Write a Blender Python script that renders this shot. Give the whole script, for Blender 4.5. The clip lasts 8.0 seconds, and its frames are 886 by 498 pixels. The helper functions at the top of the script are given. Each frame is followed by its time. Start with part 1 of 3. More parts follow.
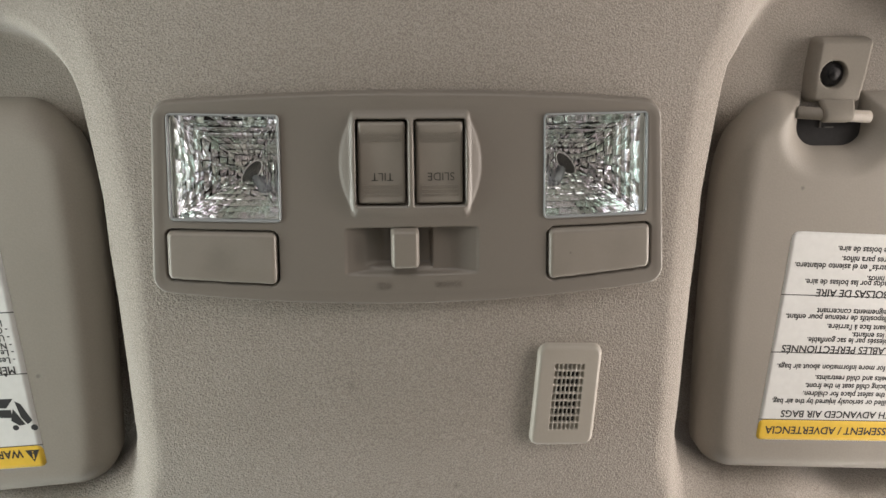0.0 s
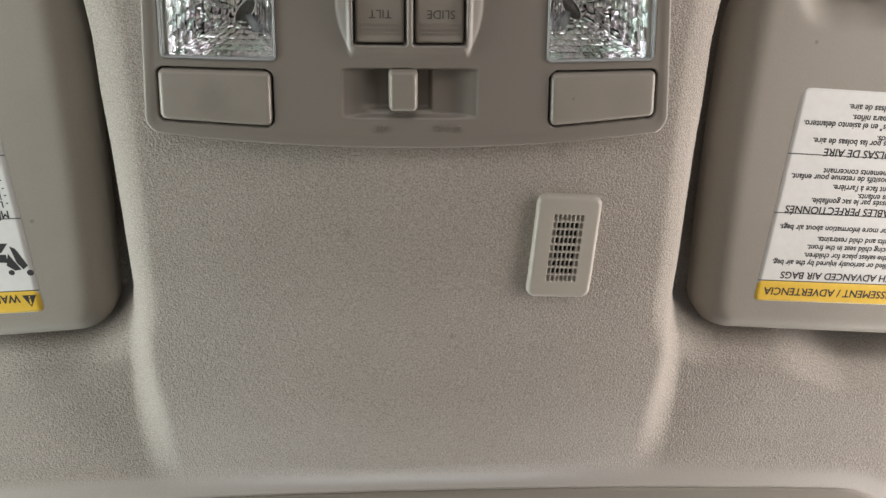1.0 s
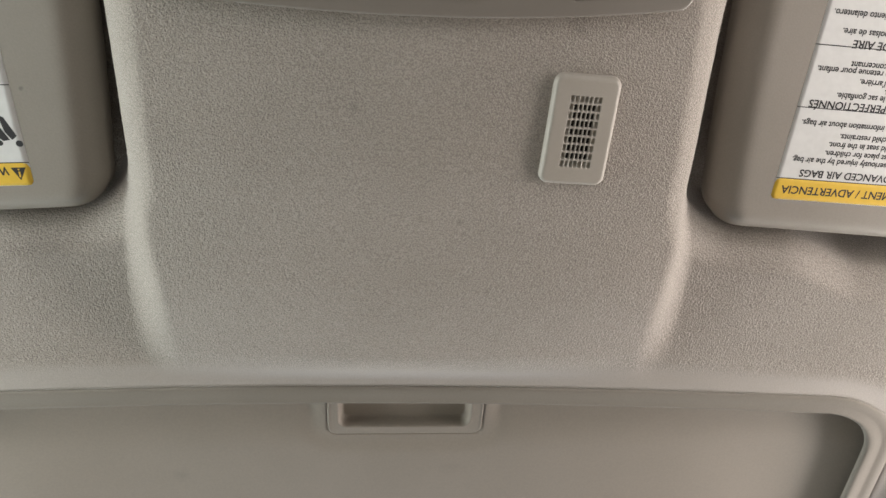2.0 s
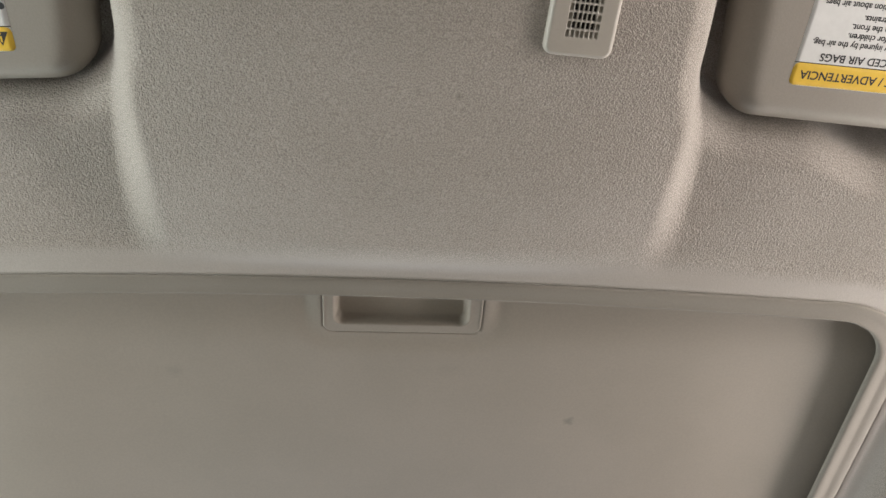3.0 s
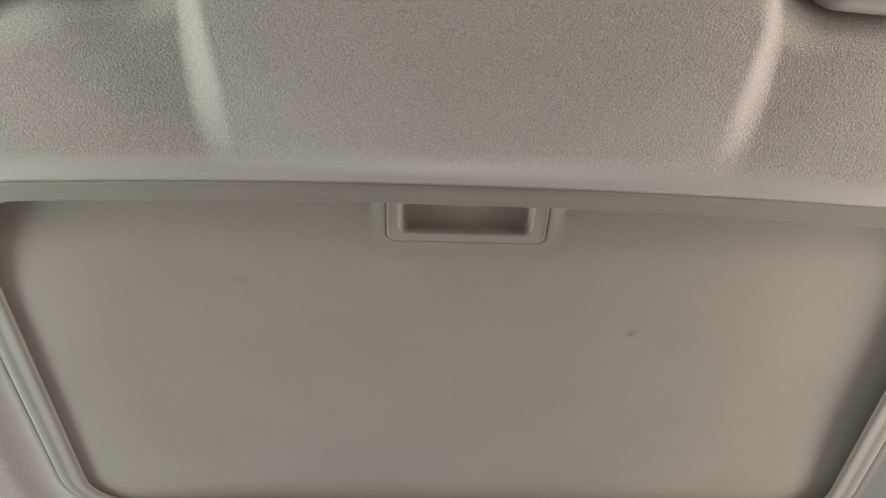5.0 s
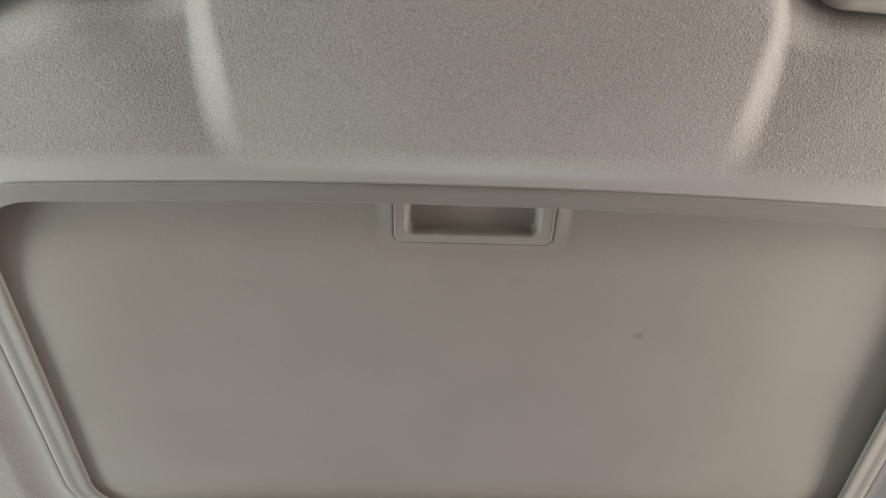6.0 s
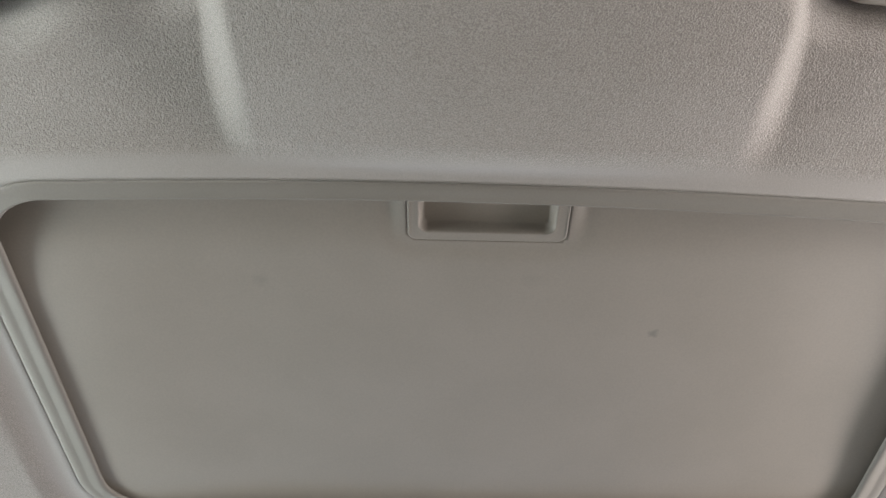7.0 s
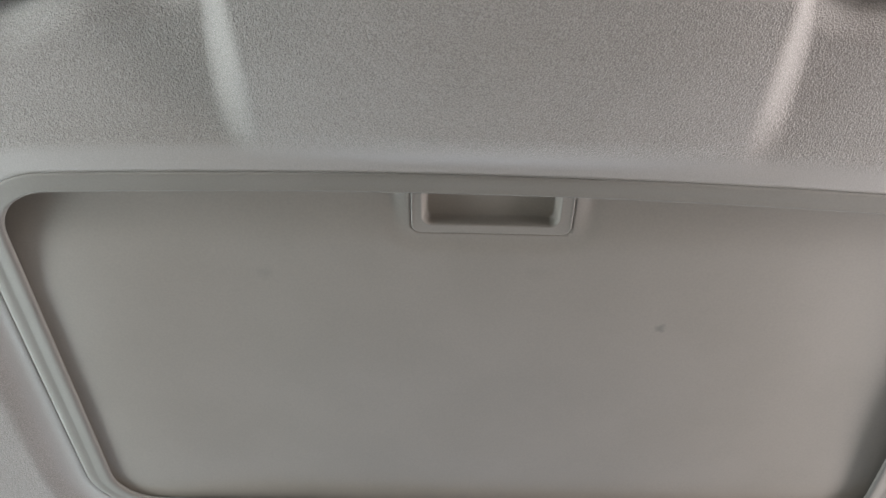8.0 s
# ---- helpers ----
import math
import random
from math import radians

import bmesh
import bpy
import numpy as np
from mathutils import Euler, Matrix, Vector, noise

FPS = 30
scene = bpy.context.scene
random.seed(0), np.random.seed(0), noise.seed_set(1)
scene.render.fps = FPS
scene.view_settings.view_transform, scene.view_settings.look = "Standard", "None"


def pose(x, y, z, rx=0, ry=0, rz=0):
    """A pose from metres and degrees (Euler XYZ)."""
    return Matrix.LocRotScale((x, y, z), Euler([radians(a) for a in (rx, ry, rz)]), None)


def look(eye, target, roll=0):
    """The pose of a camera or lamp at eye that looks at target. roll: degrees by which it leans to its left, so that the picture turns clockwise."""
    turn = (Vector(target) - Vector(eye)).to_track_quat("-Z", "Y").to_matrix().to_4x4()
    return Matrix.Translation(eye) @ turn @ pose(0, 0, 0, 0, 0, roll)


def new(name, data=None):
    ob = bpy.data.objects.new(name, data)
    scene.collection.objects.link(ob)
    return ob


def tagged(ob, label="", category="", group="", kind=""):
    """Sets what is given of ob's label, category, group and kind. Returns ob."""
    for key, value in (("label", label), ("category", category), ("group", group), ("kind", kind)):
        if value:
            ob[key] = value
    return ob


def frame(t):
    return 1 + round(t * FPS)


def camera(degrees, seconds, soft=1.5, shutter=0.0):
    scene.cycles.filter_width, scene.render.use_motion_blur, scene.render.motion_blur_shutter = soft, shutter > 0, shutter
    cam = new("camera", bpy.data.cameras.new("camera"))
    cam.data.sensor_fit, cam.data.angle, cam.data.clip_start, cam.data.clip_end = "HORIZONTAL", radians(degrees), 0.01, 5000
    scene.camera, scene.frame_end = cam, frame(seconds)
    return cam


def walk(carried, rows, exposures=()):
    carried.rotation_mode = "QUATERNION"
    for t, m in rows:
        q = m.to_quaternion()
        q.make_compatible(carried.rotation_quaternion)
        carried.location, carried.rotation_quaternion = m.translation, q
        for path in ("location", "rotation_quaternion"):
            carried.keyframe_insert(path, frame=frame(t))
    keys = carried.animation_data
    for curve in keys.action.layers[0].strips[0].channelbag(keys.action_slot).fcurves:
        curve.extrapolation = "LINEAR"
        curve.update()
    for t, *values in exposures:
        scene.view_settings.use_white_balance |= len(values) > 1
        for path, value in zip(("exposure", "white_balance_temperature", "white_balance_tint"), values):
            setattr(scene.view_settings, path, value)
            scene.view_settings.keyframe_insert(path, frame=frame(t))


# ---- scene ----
cam = camera(55.0, 8.0)
# the roof climbs five degrees to the rear; the car stands on the line x = 0
ROOF = pose(0, 0.41, 1.2, 5) @ pose(-0.0032, -0.41, -1.2)
PATH = [
    (0, (-0.016, -0.026, 0.859), (0.149, 0.807, 2.67), -11.2),
    (0.5, (-0.011, -0.017, 0.855), (0.144, 0.92, 2.615), -9.3),
    (0.7, (-0.011, -0.012, 0.855), (0.142, 0.972, 2.589), -8.5),
    (1, (-0.013, 0.003, 0.852), (0.139, 1.024, 2.565), -7.9),
    (1.2, (-0.015, 0.018, 0.85), (0.136, 1.032, 2.567), -7.8),
    (2.3, (-0.02, 0.041, 0.852), (0.16, 1.227, 2.453), -5.8),
    (2.5, (-0.013, 0.051, 0.847), (0.144, 1.248, 2.441), -4.5),
    (3, (-0.01, 0.073, 0.843), (0.133, 1.295, 2.419), -3.7),
    (3.5, (-0.013, 0.078, 0.84), (0.102, 1.35, 2.379), -2.5),
    (4, (-0.019, 0.083, 0.837), (0.066, 1.402, 2.338), -1.3),
    (4.5, (-0.02, 0.085, 0.838), (0.031, 1.436, 2.312), -0.2),
    (6, (-0.023, 0.092, 0.833), (0.012, 1.418, 2.331), 0.2),
    (6.5, (-0.019, 0.092, 0.835), (-0.02, 1.427, 2.324), 1.3),
    (7, (-0.027, 0.093, 0.837), (-0.008, 1.429, 2.325), 0.6),
    (7.5, (-0.022, 0.096, 0.833), (-0.027, 1.42, 2.332), 1.7),
    (8, (-0.019, 0.099, 0.834), (-0.041, 1.428, 2.328), 2.0),
]
walk(cam, [(t, ROOF @ look(eye, target, roll)) for t, eye, target, roll in PATH],
     [(0.0, 0.0, 6580, 10), (1.0, 0.0, 6420, 10), (4.5, 0.0, 6420, 10), (6.0, 0.0, 6190, 10), (7.0, 0.0, 6020, 10), (8.0, 0.0, 5800, 10)])

# ---- world and daylight ----
world = bpy.data.worlds.new("sky")
scene.world = world
world.use_nodes = True
sky = world.node_tree.nodes.new("ShaderNodeTexSky")
sky.sky_type, sky.sun_disc = "NISHITA", False
sky.sun_elevation, sky.sun_rotation = radians(42), radians(115)
world.node_tree.links.new(sky.outputs[0], world.node_tree.nodes["Background"].inputs[0])
world.node_tree.nodes["Background"].inputs[1].default_value = 0.03


def daylight(name, m, wide, high, watts, colour):
    """An area lamp that stands in for daylight in an unseen window's opening."""
    lamp = bpy.data.lights.new(name, "AREA")
    lamp.shape, lamp.size, lamp.size_y, lamp.energy, lamp.color = "RECTANGLE", wide, high, watts, colour
    ob = new(name, lamp)
    ob.matrix_world = m
    return ob


# the upper side strips are boosted beyond an even window, to brighten the ridges
daylight("window_light_west", look((-0.66, 0.43, 1.060), (0, 0.43, 1.08)), 1.22, 0.10, 8.7, (0.93, 1.0, 0.95))
daylight("window_light_west_low", look((-0.66, 0.42, 0.875), (0, 0.42, 0.90)), 1.36, 0.26, 1.0, (0.93, 1.0, 0.98))
daylight("window_light_east", look((0.66, 0.43, 1.060), (0, 0.43, 1.08)), 1.22, 0.10, 10.5, (1.0, 0.915, 0.85))
daylight("window_light_east_low", look((0.66, 0.42, 0.875), (0, 0.42, 0.90)), 1.36, 0.26, 1.0, (1.0, 0.94, 0.90))
daylight("windscreen_light", look((0, -0.62, 0.95), (0, 0.2, 1.1)), 1.1, 0.42, 2.9, (1.0, 0.95, 0.91))
daylight("rear_window_light", look((0, 1.55, 1.0), (0, 0.4, 1.1)), 1.0, 0.26, 3.2, (0.72, 0.84, 1.0))
sun = bpy.data.lights.new("sun", "SUN")
sun.energy, sun.angle, sun.color = 1.0, radians(12), (1.0, 0.95, 0.88)
new("sun", sun).matrix_world = pose(0, 0, 4, 48, 0, 115)


# ---- materials ----
def surface(name, colour, rough=0.5, vary=0.06, grain=400, bump=0.0, depth=0.0004, stains=0.0, stain_size=14, metal=0.0, spots=(), spec=0.5, sheen=0.0, pressed=False):
    """A procedural surface: fine grain and broad stains in the colour, fine relief in the bump."""
    m = bpy.data.materials.new(name)
    m.use_nodes = True
    n, l = m.node_tree.nodes, m.node_tree.links
    b = n["Principled BSDF"]
    b.inputs["Roughness"].default_value, b.inputs["Metallic"].default_value = rough, metal
    b.inputs["Specular IOR Level"].default_value = spec
    b.inputs["Sheen Weight"].default_value, b.inputs["Sheen Roughness"].default_value = sheen, 0.4
    co = n.new("ShaderNodeTexCoord")

    def grainy(scale, detail):
        t = n.new("ShaderNodeTexNoise")
        t.inputs["Scale"].default_value, t.inputs["Detail"].default_value = scale, detail
        l.new(co.outputs["Object"], t.inputs["Vector"])
        return t

    def mixed(kind, fac, a, bb):
        x = n.new("ShaderNodeMix")
        x.data_type, x.blend_type = "RGBA", kind
        for sock, v in ((x.inputs[0], fac), (x.inputs[6], a), (x.inputs[7], bb)):
            if hasattr(v, "is_output"):
                l.new(v, sock)
            else:
                sock.default_value = v
        return x.outputs[2]

    def ramp(src, lo, hi, c0, c1):
        r = n.new("ShaderNodeValToRGB")
        r.color_ramp.elements[0].position, r.color_ramp.elements[1].position = lo, hi
        r.color_ramp.elements[0].color, r.color_ramp.elements[1].color = (*c0, 1), (*c1, 1)
        l.new(src, r.inputs[0])
        return r.outputs[0]

    dark = tuple(c * (1 - vary) for c in colour)
    light = tuple(min(1, c * (1 + vary)) for c in colour)
    fine = grainy(grain, 2.5 if pressed else 3)
    col = ramp(fine.outputs[0], 0.36, 0.64, dark, light)
    if stains:
        broad = grainy(stain_size, 4)
        col = mixed("MULTIPLY", 1.0, col, ramp(broad.outputs[0], 0.38, 0.62, (1 - stains, 1 - stains, 1 - stains * 1.15), (1, 1, 1)))
    for sx, sy, sz, rad, strength in spots:
        v = n.new("ShaderNodeVectorMath")
        v.operation = "DISTANCE"
        wob = n.new("ShaderNodeVectorMath")
        wob.operation = "MULTIPLY_ADD"
        l.new(grainy(260, 2).outputs["Color"], wob.inputs[0])
        wob.inputs[1].default_value = (rad, rad, rad)
        l.new(co.outputs["Object"], wob.inputs[2])
        l.new(wob.outputs[0], v.inputs[0])
        v.inputs[1].default_value = (sx + rad * 0.5, sy + rad * 0.5, sz + rad * 0.5)
        span = n.new("ShaderNodeMath")
        span.operation = "MULTIPLY"
        l.new(v.outputs["Value"], span.inputs[0])
        span.inputs[1].default_value = 0.5 / rad
        col = mixed("MULTIPLY", 1.0, col, ramp(span.outputs[0], 0.12, 0.5, (1 - strength,) * 3, (1, 1, 1)))
    l.new(col, b.inputs["Base Color"])
    if bump:
        k = n.new("ShaderNodeBump")
        k.inputs["Strength"].default_value, k.inputs["Distance"].default_value = bump, depth
        l.new(fine.outputs[0], k.inputs["Height"])
        l.new(k.outputs[0], b.inputs["Normal"])
        if pressed:
            # rounded tufts among the loops
            tuft = n.new("ShaderNodeTexVoronoi")
            tuft.feature, tuft.inputs["Scale"].default_value = "SMOOTH_F1", grain * 0.62
            l.new(co.outputs["Object"], tuft.inputs["Vector"])
            both = n.new("ShaderNodeMath")
            both.operation = "MULTIPLY_ADD"
            l.new(tuft.outputs["Distance"], both.inputs[0])
            both.inputs[1].default_value = -0.5
            l.new(fine.outputs[0], both.inputs[2])
            l.new(both.outputs[0], k.inputs["Height"])
            # the nap lies flat where the cloth is rolled over an edge
            flat = n.new("ShaderNodeAttribute")
            flat.attribute_name = "pressed"
            less = n.new("ShaderNodeMath")
            less.operation = "MULTIPLY_ADD"
            l.new(flat.outputs["Fac"], less.inputs[0])
            calm = n.new("ShaderNodeMath")
            calm.operation = "MULTIPLY"
            l.new(flat.outputs["Fac"], calm.inputs[0])
            calm.inputs[1].default_value = 0.75
            l.new(mixed("MIX", calm.outputs[0], col, (*colour, 1)), b.inputs["Base Color"])
            less.inputs[1].default_value, less.inputs[2].default_value = -0.85 * bump, bump
            l.new(less.outputs[0], k.inputs["Strength"])
            for sock, base, more in (("Roughness", rough, -0.45), ("Specular IOR Level", spec, 0.26)):
                gloss = n.new("ShaderNodeMath")
                gloss.operation = "MULTIPLY_ADD"
                l.new(flat.outputs["Fac"], gloss.inputs[0])
                gloss.inputs[1].default_value, gloss.inputs[2].default_value = more, base
                l.new(gloss.outputs[0], b.inputs[sock])
    return m


FABRIC = surface("headliner_fabric", (0.288, 0.259, 0.232), 0.95, 0.22, 1350, 1.0, 0.0007, 0.07, 9, spec=0.15, sheen=0.2, pressed=True, spots=((0.0675, 0.1625, 1.187, 0.007, 0.14), (-0.03, 0.20, 1.178, 0.003, 0.2), (-0.185, 0.287, 1.2, 0.016, 0.10), (0.02, 0.255, 1.174, 0.0022, 0.25), (-0.06, 0.23, 1.176, 0.002, 0.2)))
PLASTIC = surface("console_plastic", (0.166, 0.148, 0.129), 0.38, 0.02, 1500, 0.12, 0.0002, 0.03, 22)
RIM = surface("lamp_rim_plastic", (0.24, 0.25, 0.255), 0.12, 0.02, 900)
BUTTON = surface("button_plastic", (0.21, 0.188, 0.164), 0.36, 0.02, 1800, 0.10, 0.0002, 0.08, 45, spots=((0.0725, 0.0272, -0.0102, 0.0007, 0.5), (-0.088, 0.028, -0.010, 0.010, 0.10)))
TRIM = surface("trim_plastic", (0.190, 0.172, 0.148), 0.68, 0.03, 900, 0.1, 0.0002, 0.05, 18, spec=0.22)
GRILLE = surface("grille_plastic", (0.29, 0.265, 0.232), 0.45, 0.02, 1500, 0.1, 0.0002, 0.03, 40)
VINYL = surface("visor_vinyl", (0.246, 0.221, 0.192), 0.55, 0.03, 1100, 0.25, 0.0003, 0.06, 14, spots=((-0.1551, -0.0473, 0.0195, 0.0014, 0.4), (0.1749, 0.0383, -0.001, 0.0014, 0.4)))
SHADE = surface("shade_board", (0.22, 0.191, 0.159), 0.6, 0.03, 700, 0.15, 0.0002, 0.05, 13,
                spots=((0.1057, -0.0447, -0.0067, 0.0046, 0.38), (-0.218, -0.062, -0.008, 0.006, 0.14), (-0.142, -0.085, -0.010, 0.007, 0.10), (0.023, -0.09, -0.0105, 0.008, 0.06)))
SOCKET = surface("socket_plastic", (0.075, 0.068, 0.062), 0.6, 0.05, 900)
DARK = surface("dark_void", (0.012, 0.011, 0.012), 0.8, 0.2, 300)
CHROME = surface("reflector_chrome", (0.96, 0.96, 0.98), 0.10, 0.02, 300, metal=1.0)
# mint and lavender of reflected light, put into each facet's own colour
tint = CHROME.node_tree.nodes.new("ShaderNodeValToRGB")
tint.color_ramp.elements[0].color, tint.color_ramp.elements[1].color = (0.85, 0.98, 0.92, 1), (0.98, 0.92, 1.0, 1)
tint.color_ramp.elements.new(0.5).color = (0.97, 0.97, 0.97, 1)
each = CHROME.node_tree.nodes.new("ShaderNodeNewGeometry")
CHROME.node_tree.links.new(each.outputs["Random Per Island"], tint.inputs[0])
CHROME.node_tree.links.new(tint.outputs[0], CHROME.node_tree.nodes["Principled BSDF"].inputs["Base Color"])
PAPER = surface("label_white", (0.62, 0.62, 0.61), 0.45, 0.02, 300, stains=0.03)
YELLOW = surface("label_yellow", (0.68, 0.44, 0.042), 0.45, 0.03, 300, stains=0.04)
INK = surface("label_ink", (0.015, 0.015, 0.017), 0.5, 0.05, 300)
PRINT = surface("printed_word", (0.045, 0.042, 0.037), 0.5, 0.02, 1500)
CLOTH = surface("cabin_cloth", (0.48, 0.44, 0.385), 0.9, 0.1, 300, stains=0.1)
ASPHALT = surface("asphalt", (0.09, 0.09, 0.09), 0.9, 0.3, 60, stains=0.2, stain_size=1)

GLASS = bpy.data.materials.new("clear_lens")
GLASS.use_nodes = True
gb = GLASS.node_tree.nodes["Principled BSDF"]
gb.inputs["Base Color"].default_value = (0.97, 0.985, 1.0, 1)
gb.inputs["Transmission Weight"].default_value, gb.inputs["Roughness"].default_value, gb.inputs["IOR"].default_value = 1.0, 0.03, 1.46
gn = GLASS.node_tree.nodes.new("ShaderNodeTexNoise")
gk = GLASS.node_tree.nodes.new("ShaderNodeBump")
gn.inputs["Scale"].default_value, gk.inputs["Strength"].default_value, gk.inputs["Distance"].default_value = 180, 0.05, 0.0004
gc = GLASS.node_tree.nodes.new("ShaderNodeTexCoord")
GLASS.node_tree.links.new(gc.outputs["Object"], gn.inputs["Vector"])
GLASS.node_tree.links.new(gn.outputs[0], gk.inputs["Height"])
GLASS.node_tree.links.new(gk.outputs[0], gb.inputs["Normal"])


# ---- forms ----
def step(a, b, v):
    k = np.clip((v - a) / (b - a), 0, 1)
    return k * k * (3 - 2 * k)


def rmin(a, b, r):
    """The smaller of two distances, with the corner between them rounded by r."""
    round_corner = r - np.sqrt(np.maximum(r - a, 0) ** 2 + np.maximum(r - b, 0) ** 2)
    return np.where((a < r) & (b < r), round_corner, np.minimum(a, b))


def rrect(x, y, cx, cy, hx, hy, r):
    """The distance inwards from a rounded rectangle's edge."""
    return rmin(hx - np.abs(x - cx), hy - np.abs(y - cy), r)


def thing(name, at, label, category, group="", kind=""):
    ob = new(name)
    ob.location = at
    ob.empty_display_size = 0.01
    return tagged(ob, label, category, group, kind)


def origin(ob):
    p = Vector((0, 0, 0))
    while ob:
        p += ob.location
        ob = ob.parent
    return p


def part(name, form, material, parent=None, label="", smooth=True):
    """Links verts and faces, given in the world, as one mesh under a thing or a part."""
    verts, faces = form
    o = np.array(origin(parent)) if parent else np.zeros(3)
    me = bpy.data.meshes.new(name)
    me.from_pydata((np.asarray(verts, float) - o).tolist(), [], faces if isinstance(faces, list) else faces.tolist())
    me.update()
    if smooth:
        me.polygons.foreach_set("use_smooth", [True] * len(me.polygons))
    me.materials.append(material)
    ob = new(name, me)
    ob.parent = parent
    if label:
        ob["label"] = label
    return ob


def joined(*forms):
    verts, faces, n = [], [], 0
    for v, f in forms:
        v = np.asarray(v, float)
        verts.append(v)
        faces += [tuple(int(i) + n for i in q) for q in (f if isinstance(f, list) else f.tolist())]
        n += len(v)
    return np.concatenate(verts), faces


def sheet(inside, height, box, gap, place, wall=None, columns=None, rows=None):
    """A surface over a grid, cut along the edge of inside(x, y) (positive within), with height(x, y, d) put into the world
    by place(x, y, h). wall: how far its rim goes on behind it; columns, rows: the grid's own x and y, where they are uneven."""
    x0, x1, y0, y1 = box
    xs, ys = np.arange(x0, x1 + gap, gap) if columns is None else columns, np.arange(y0, y1 + gap, gap) if rows is None else rows
    X, Y = np.meshgrid(xs, ys)
    d = inside(X, Y)
    ny, nx = X.shape
    keep = np.maximum.reduce([d[:-1, :-1], d[1:, :-1], d[:-1, 1:], d[1:, 1:]]) > gap * 0.5
    rimmed = d < gap * 0.5
    for _ in range(4):
        e = gap * 0.05
        gx = (inside(X + e, Y) - inside(X - e, Y)) / (2 * e)
        gy = (inside(X, Y + e) - inside(X, Y - e)) / (2 * e)
        g2 = np.maximum(gx * gx + gy * gy, 0.2)
        out = np.where(rimmed, -d, 0)
        X, Y = X + out * gx / g2, Y + out * gy / g2
        d = inside(X, Y)
    h = height(X, Y, np.maximum(d, 0))
    px, py, pz = place(X, Y, h)
    V = np.stack([px, py, pz], -1).reshape(-1, 3)
    idx = np.arange(ny * nx).reshape(ny, nx)
    a, b, c, e = idx[:-1, :-1][keep], idx[:-1, 1:][keep], idx[1:, 1:][keep], idx[1:, :-1][keep]
    F = np.stack([a, e, c, b], -1)
    used = np.unique(F)
    remap = np.full(ny * nx, -1)
    remap[used] = np.arange(len(used))
    V, F = V[used], remap[F]
    if wall:
        edges = np.concatenate([F[:, [0, 1]], F[:, [1, 2]], F[:, [2, 3]], F[:, [3, 0]]])
        key = np.sort(edges, 1)
        _, first, count = np.unique(key, axis=0, return_index=True, return_counts=True)
        rim = edges[first[count == 1]]
        ring = np.unique(rim)
        back = np.full(len(V), -1)
        back[ring] = len(V) + np.arange(len(ring))
        V = np.concatenate([V, V[ring] + np.array([0, 0, wall])])
        F = np.concatenate([F, np.stack([rim[:, 1], rim[:, 0], back[rim[:, 0]], back[rim[:, 1]]], -1)])
    return V, F


def block(x0, x1, y0, y1, z0, z1, bevel=0.0, seg=2):
    bm = bmesh.new()
    bmesh.ops.create_cube(bm, size=1, matrix=Matrix.Translation(((x0 + x1) / 2, (y0 + y1) / 2, (z0 + z1) / 2)) @ Matrix.Diagonal((x1 - x0, y1 - y0, z1 - z0, 1)))
    if bevel:
        bmesh.ops.bevel(bm, geom=bm.edges[:], offset=bevel, segments=seg, affect="EDGES", profile=0.5)
    return drained(bm)


def drained(bm):
    bm.verts.index_update()
    form = [v.co[:] for v in bm.verts], [tuple(v.index for v in f.verts) for f in bm.faces]
    bm.free()
    return form


def rod(a, b, r, seg=16):
    bm = bmesh.new()
    a, b = Vector(a), Vector(b)
    m = Matrix.Translation((a + b) / 2) @ (b - a).to_track_quat("Z", "Y").to_matrix().to_4x4()
    bmesh.ops.create_cone(bm, cap_ends=True, segments=seg, radius1=r, radius2=r, depth=(b - a).length, matrix=m)
    return drained(bm)


def letters(words, size, x, y, face, align, bold=0.0, width=1.0, deep=0.00002):
    """Words that face down to the cabin and read from the windscreen side; their end or start stands at x, the baseline at y."""
    cu = bpy.data.curves.new("words", "FONT")
    cu.body, cu.size, cu.align_x, cu.offset, cu.extrude, cu.resolution_u = words, size, align, min(bold, 0.0), deep, 3
    ob = bpy.data.objects.new("words", cu)
    scene.collection.objects.link(ob)
    bpy.context.view_layer.update()
    me = bpy.data.meshes.new_from_object(ob.evaluated_get(bpy.context.evaluated_depsgraph_get()))
    V = np.array([v.co[:] for v in me.vertices])
    F = [tuple(p.vertices) for p in me.polygons]
    bpy.data.objects.remove(ob)
    bpy.data.meshes.remove(me)
    bpy.data.curves.remove(cu)
    wx, wy = x - V[:, 0] * width, y + V[:, 1]
    forms = []
    for i, (ox, oy) in enumerate([(-1, -1), (1, -1), (1, 1), (-1, 1)] if bold > 0 else [(0, 0)]):
        sx, sy = wx + ox * bold, wy + oy * bold
        forms.append((np.stack([sx, sy, face(sx, sy) - V[:, 2] - i * 0.000004], -1), F))
    return joined(*forms)


# ---- the roof's surfaces ----
PAD_Y = np.array([-0.30, -0.10, 0.0, 0.078, 0.123, 0.184, 0.231, 0.30, 0.36, 0.40, 0.90])
PAD_Z = np.array([1.262, 1.236, 1.2225, 1.2055, 1.1945, 1.1805, 1.1735, 1.1755, 1.1875, 1.1955, 1.24])
FINE_Y = np.linspace(-0.3, 0.9, 1201)
FINE_Z = np.convolve(np.pad(np.interp(FINE_Y, PAD_Y, PAD_Z), 20, mode="edge"), np.hanning(41) / np.hanning(41).sum(), "valid")


def pad_z(x, y):
    """The bulging middle of the headliner."""
    return np.interp(y, FINE_Y, FINE_Z) + (0.64 - 0.20 * step(0.24, 0.33, y)) * x * x


def lip_z(x, y):
    """The plane of the sunroof's trim."""
    return 1.198 + 0.0875 * (y - 0.395)


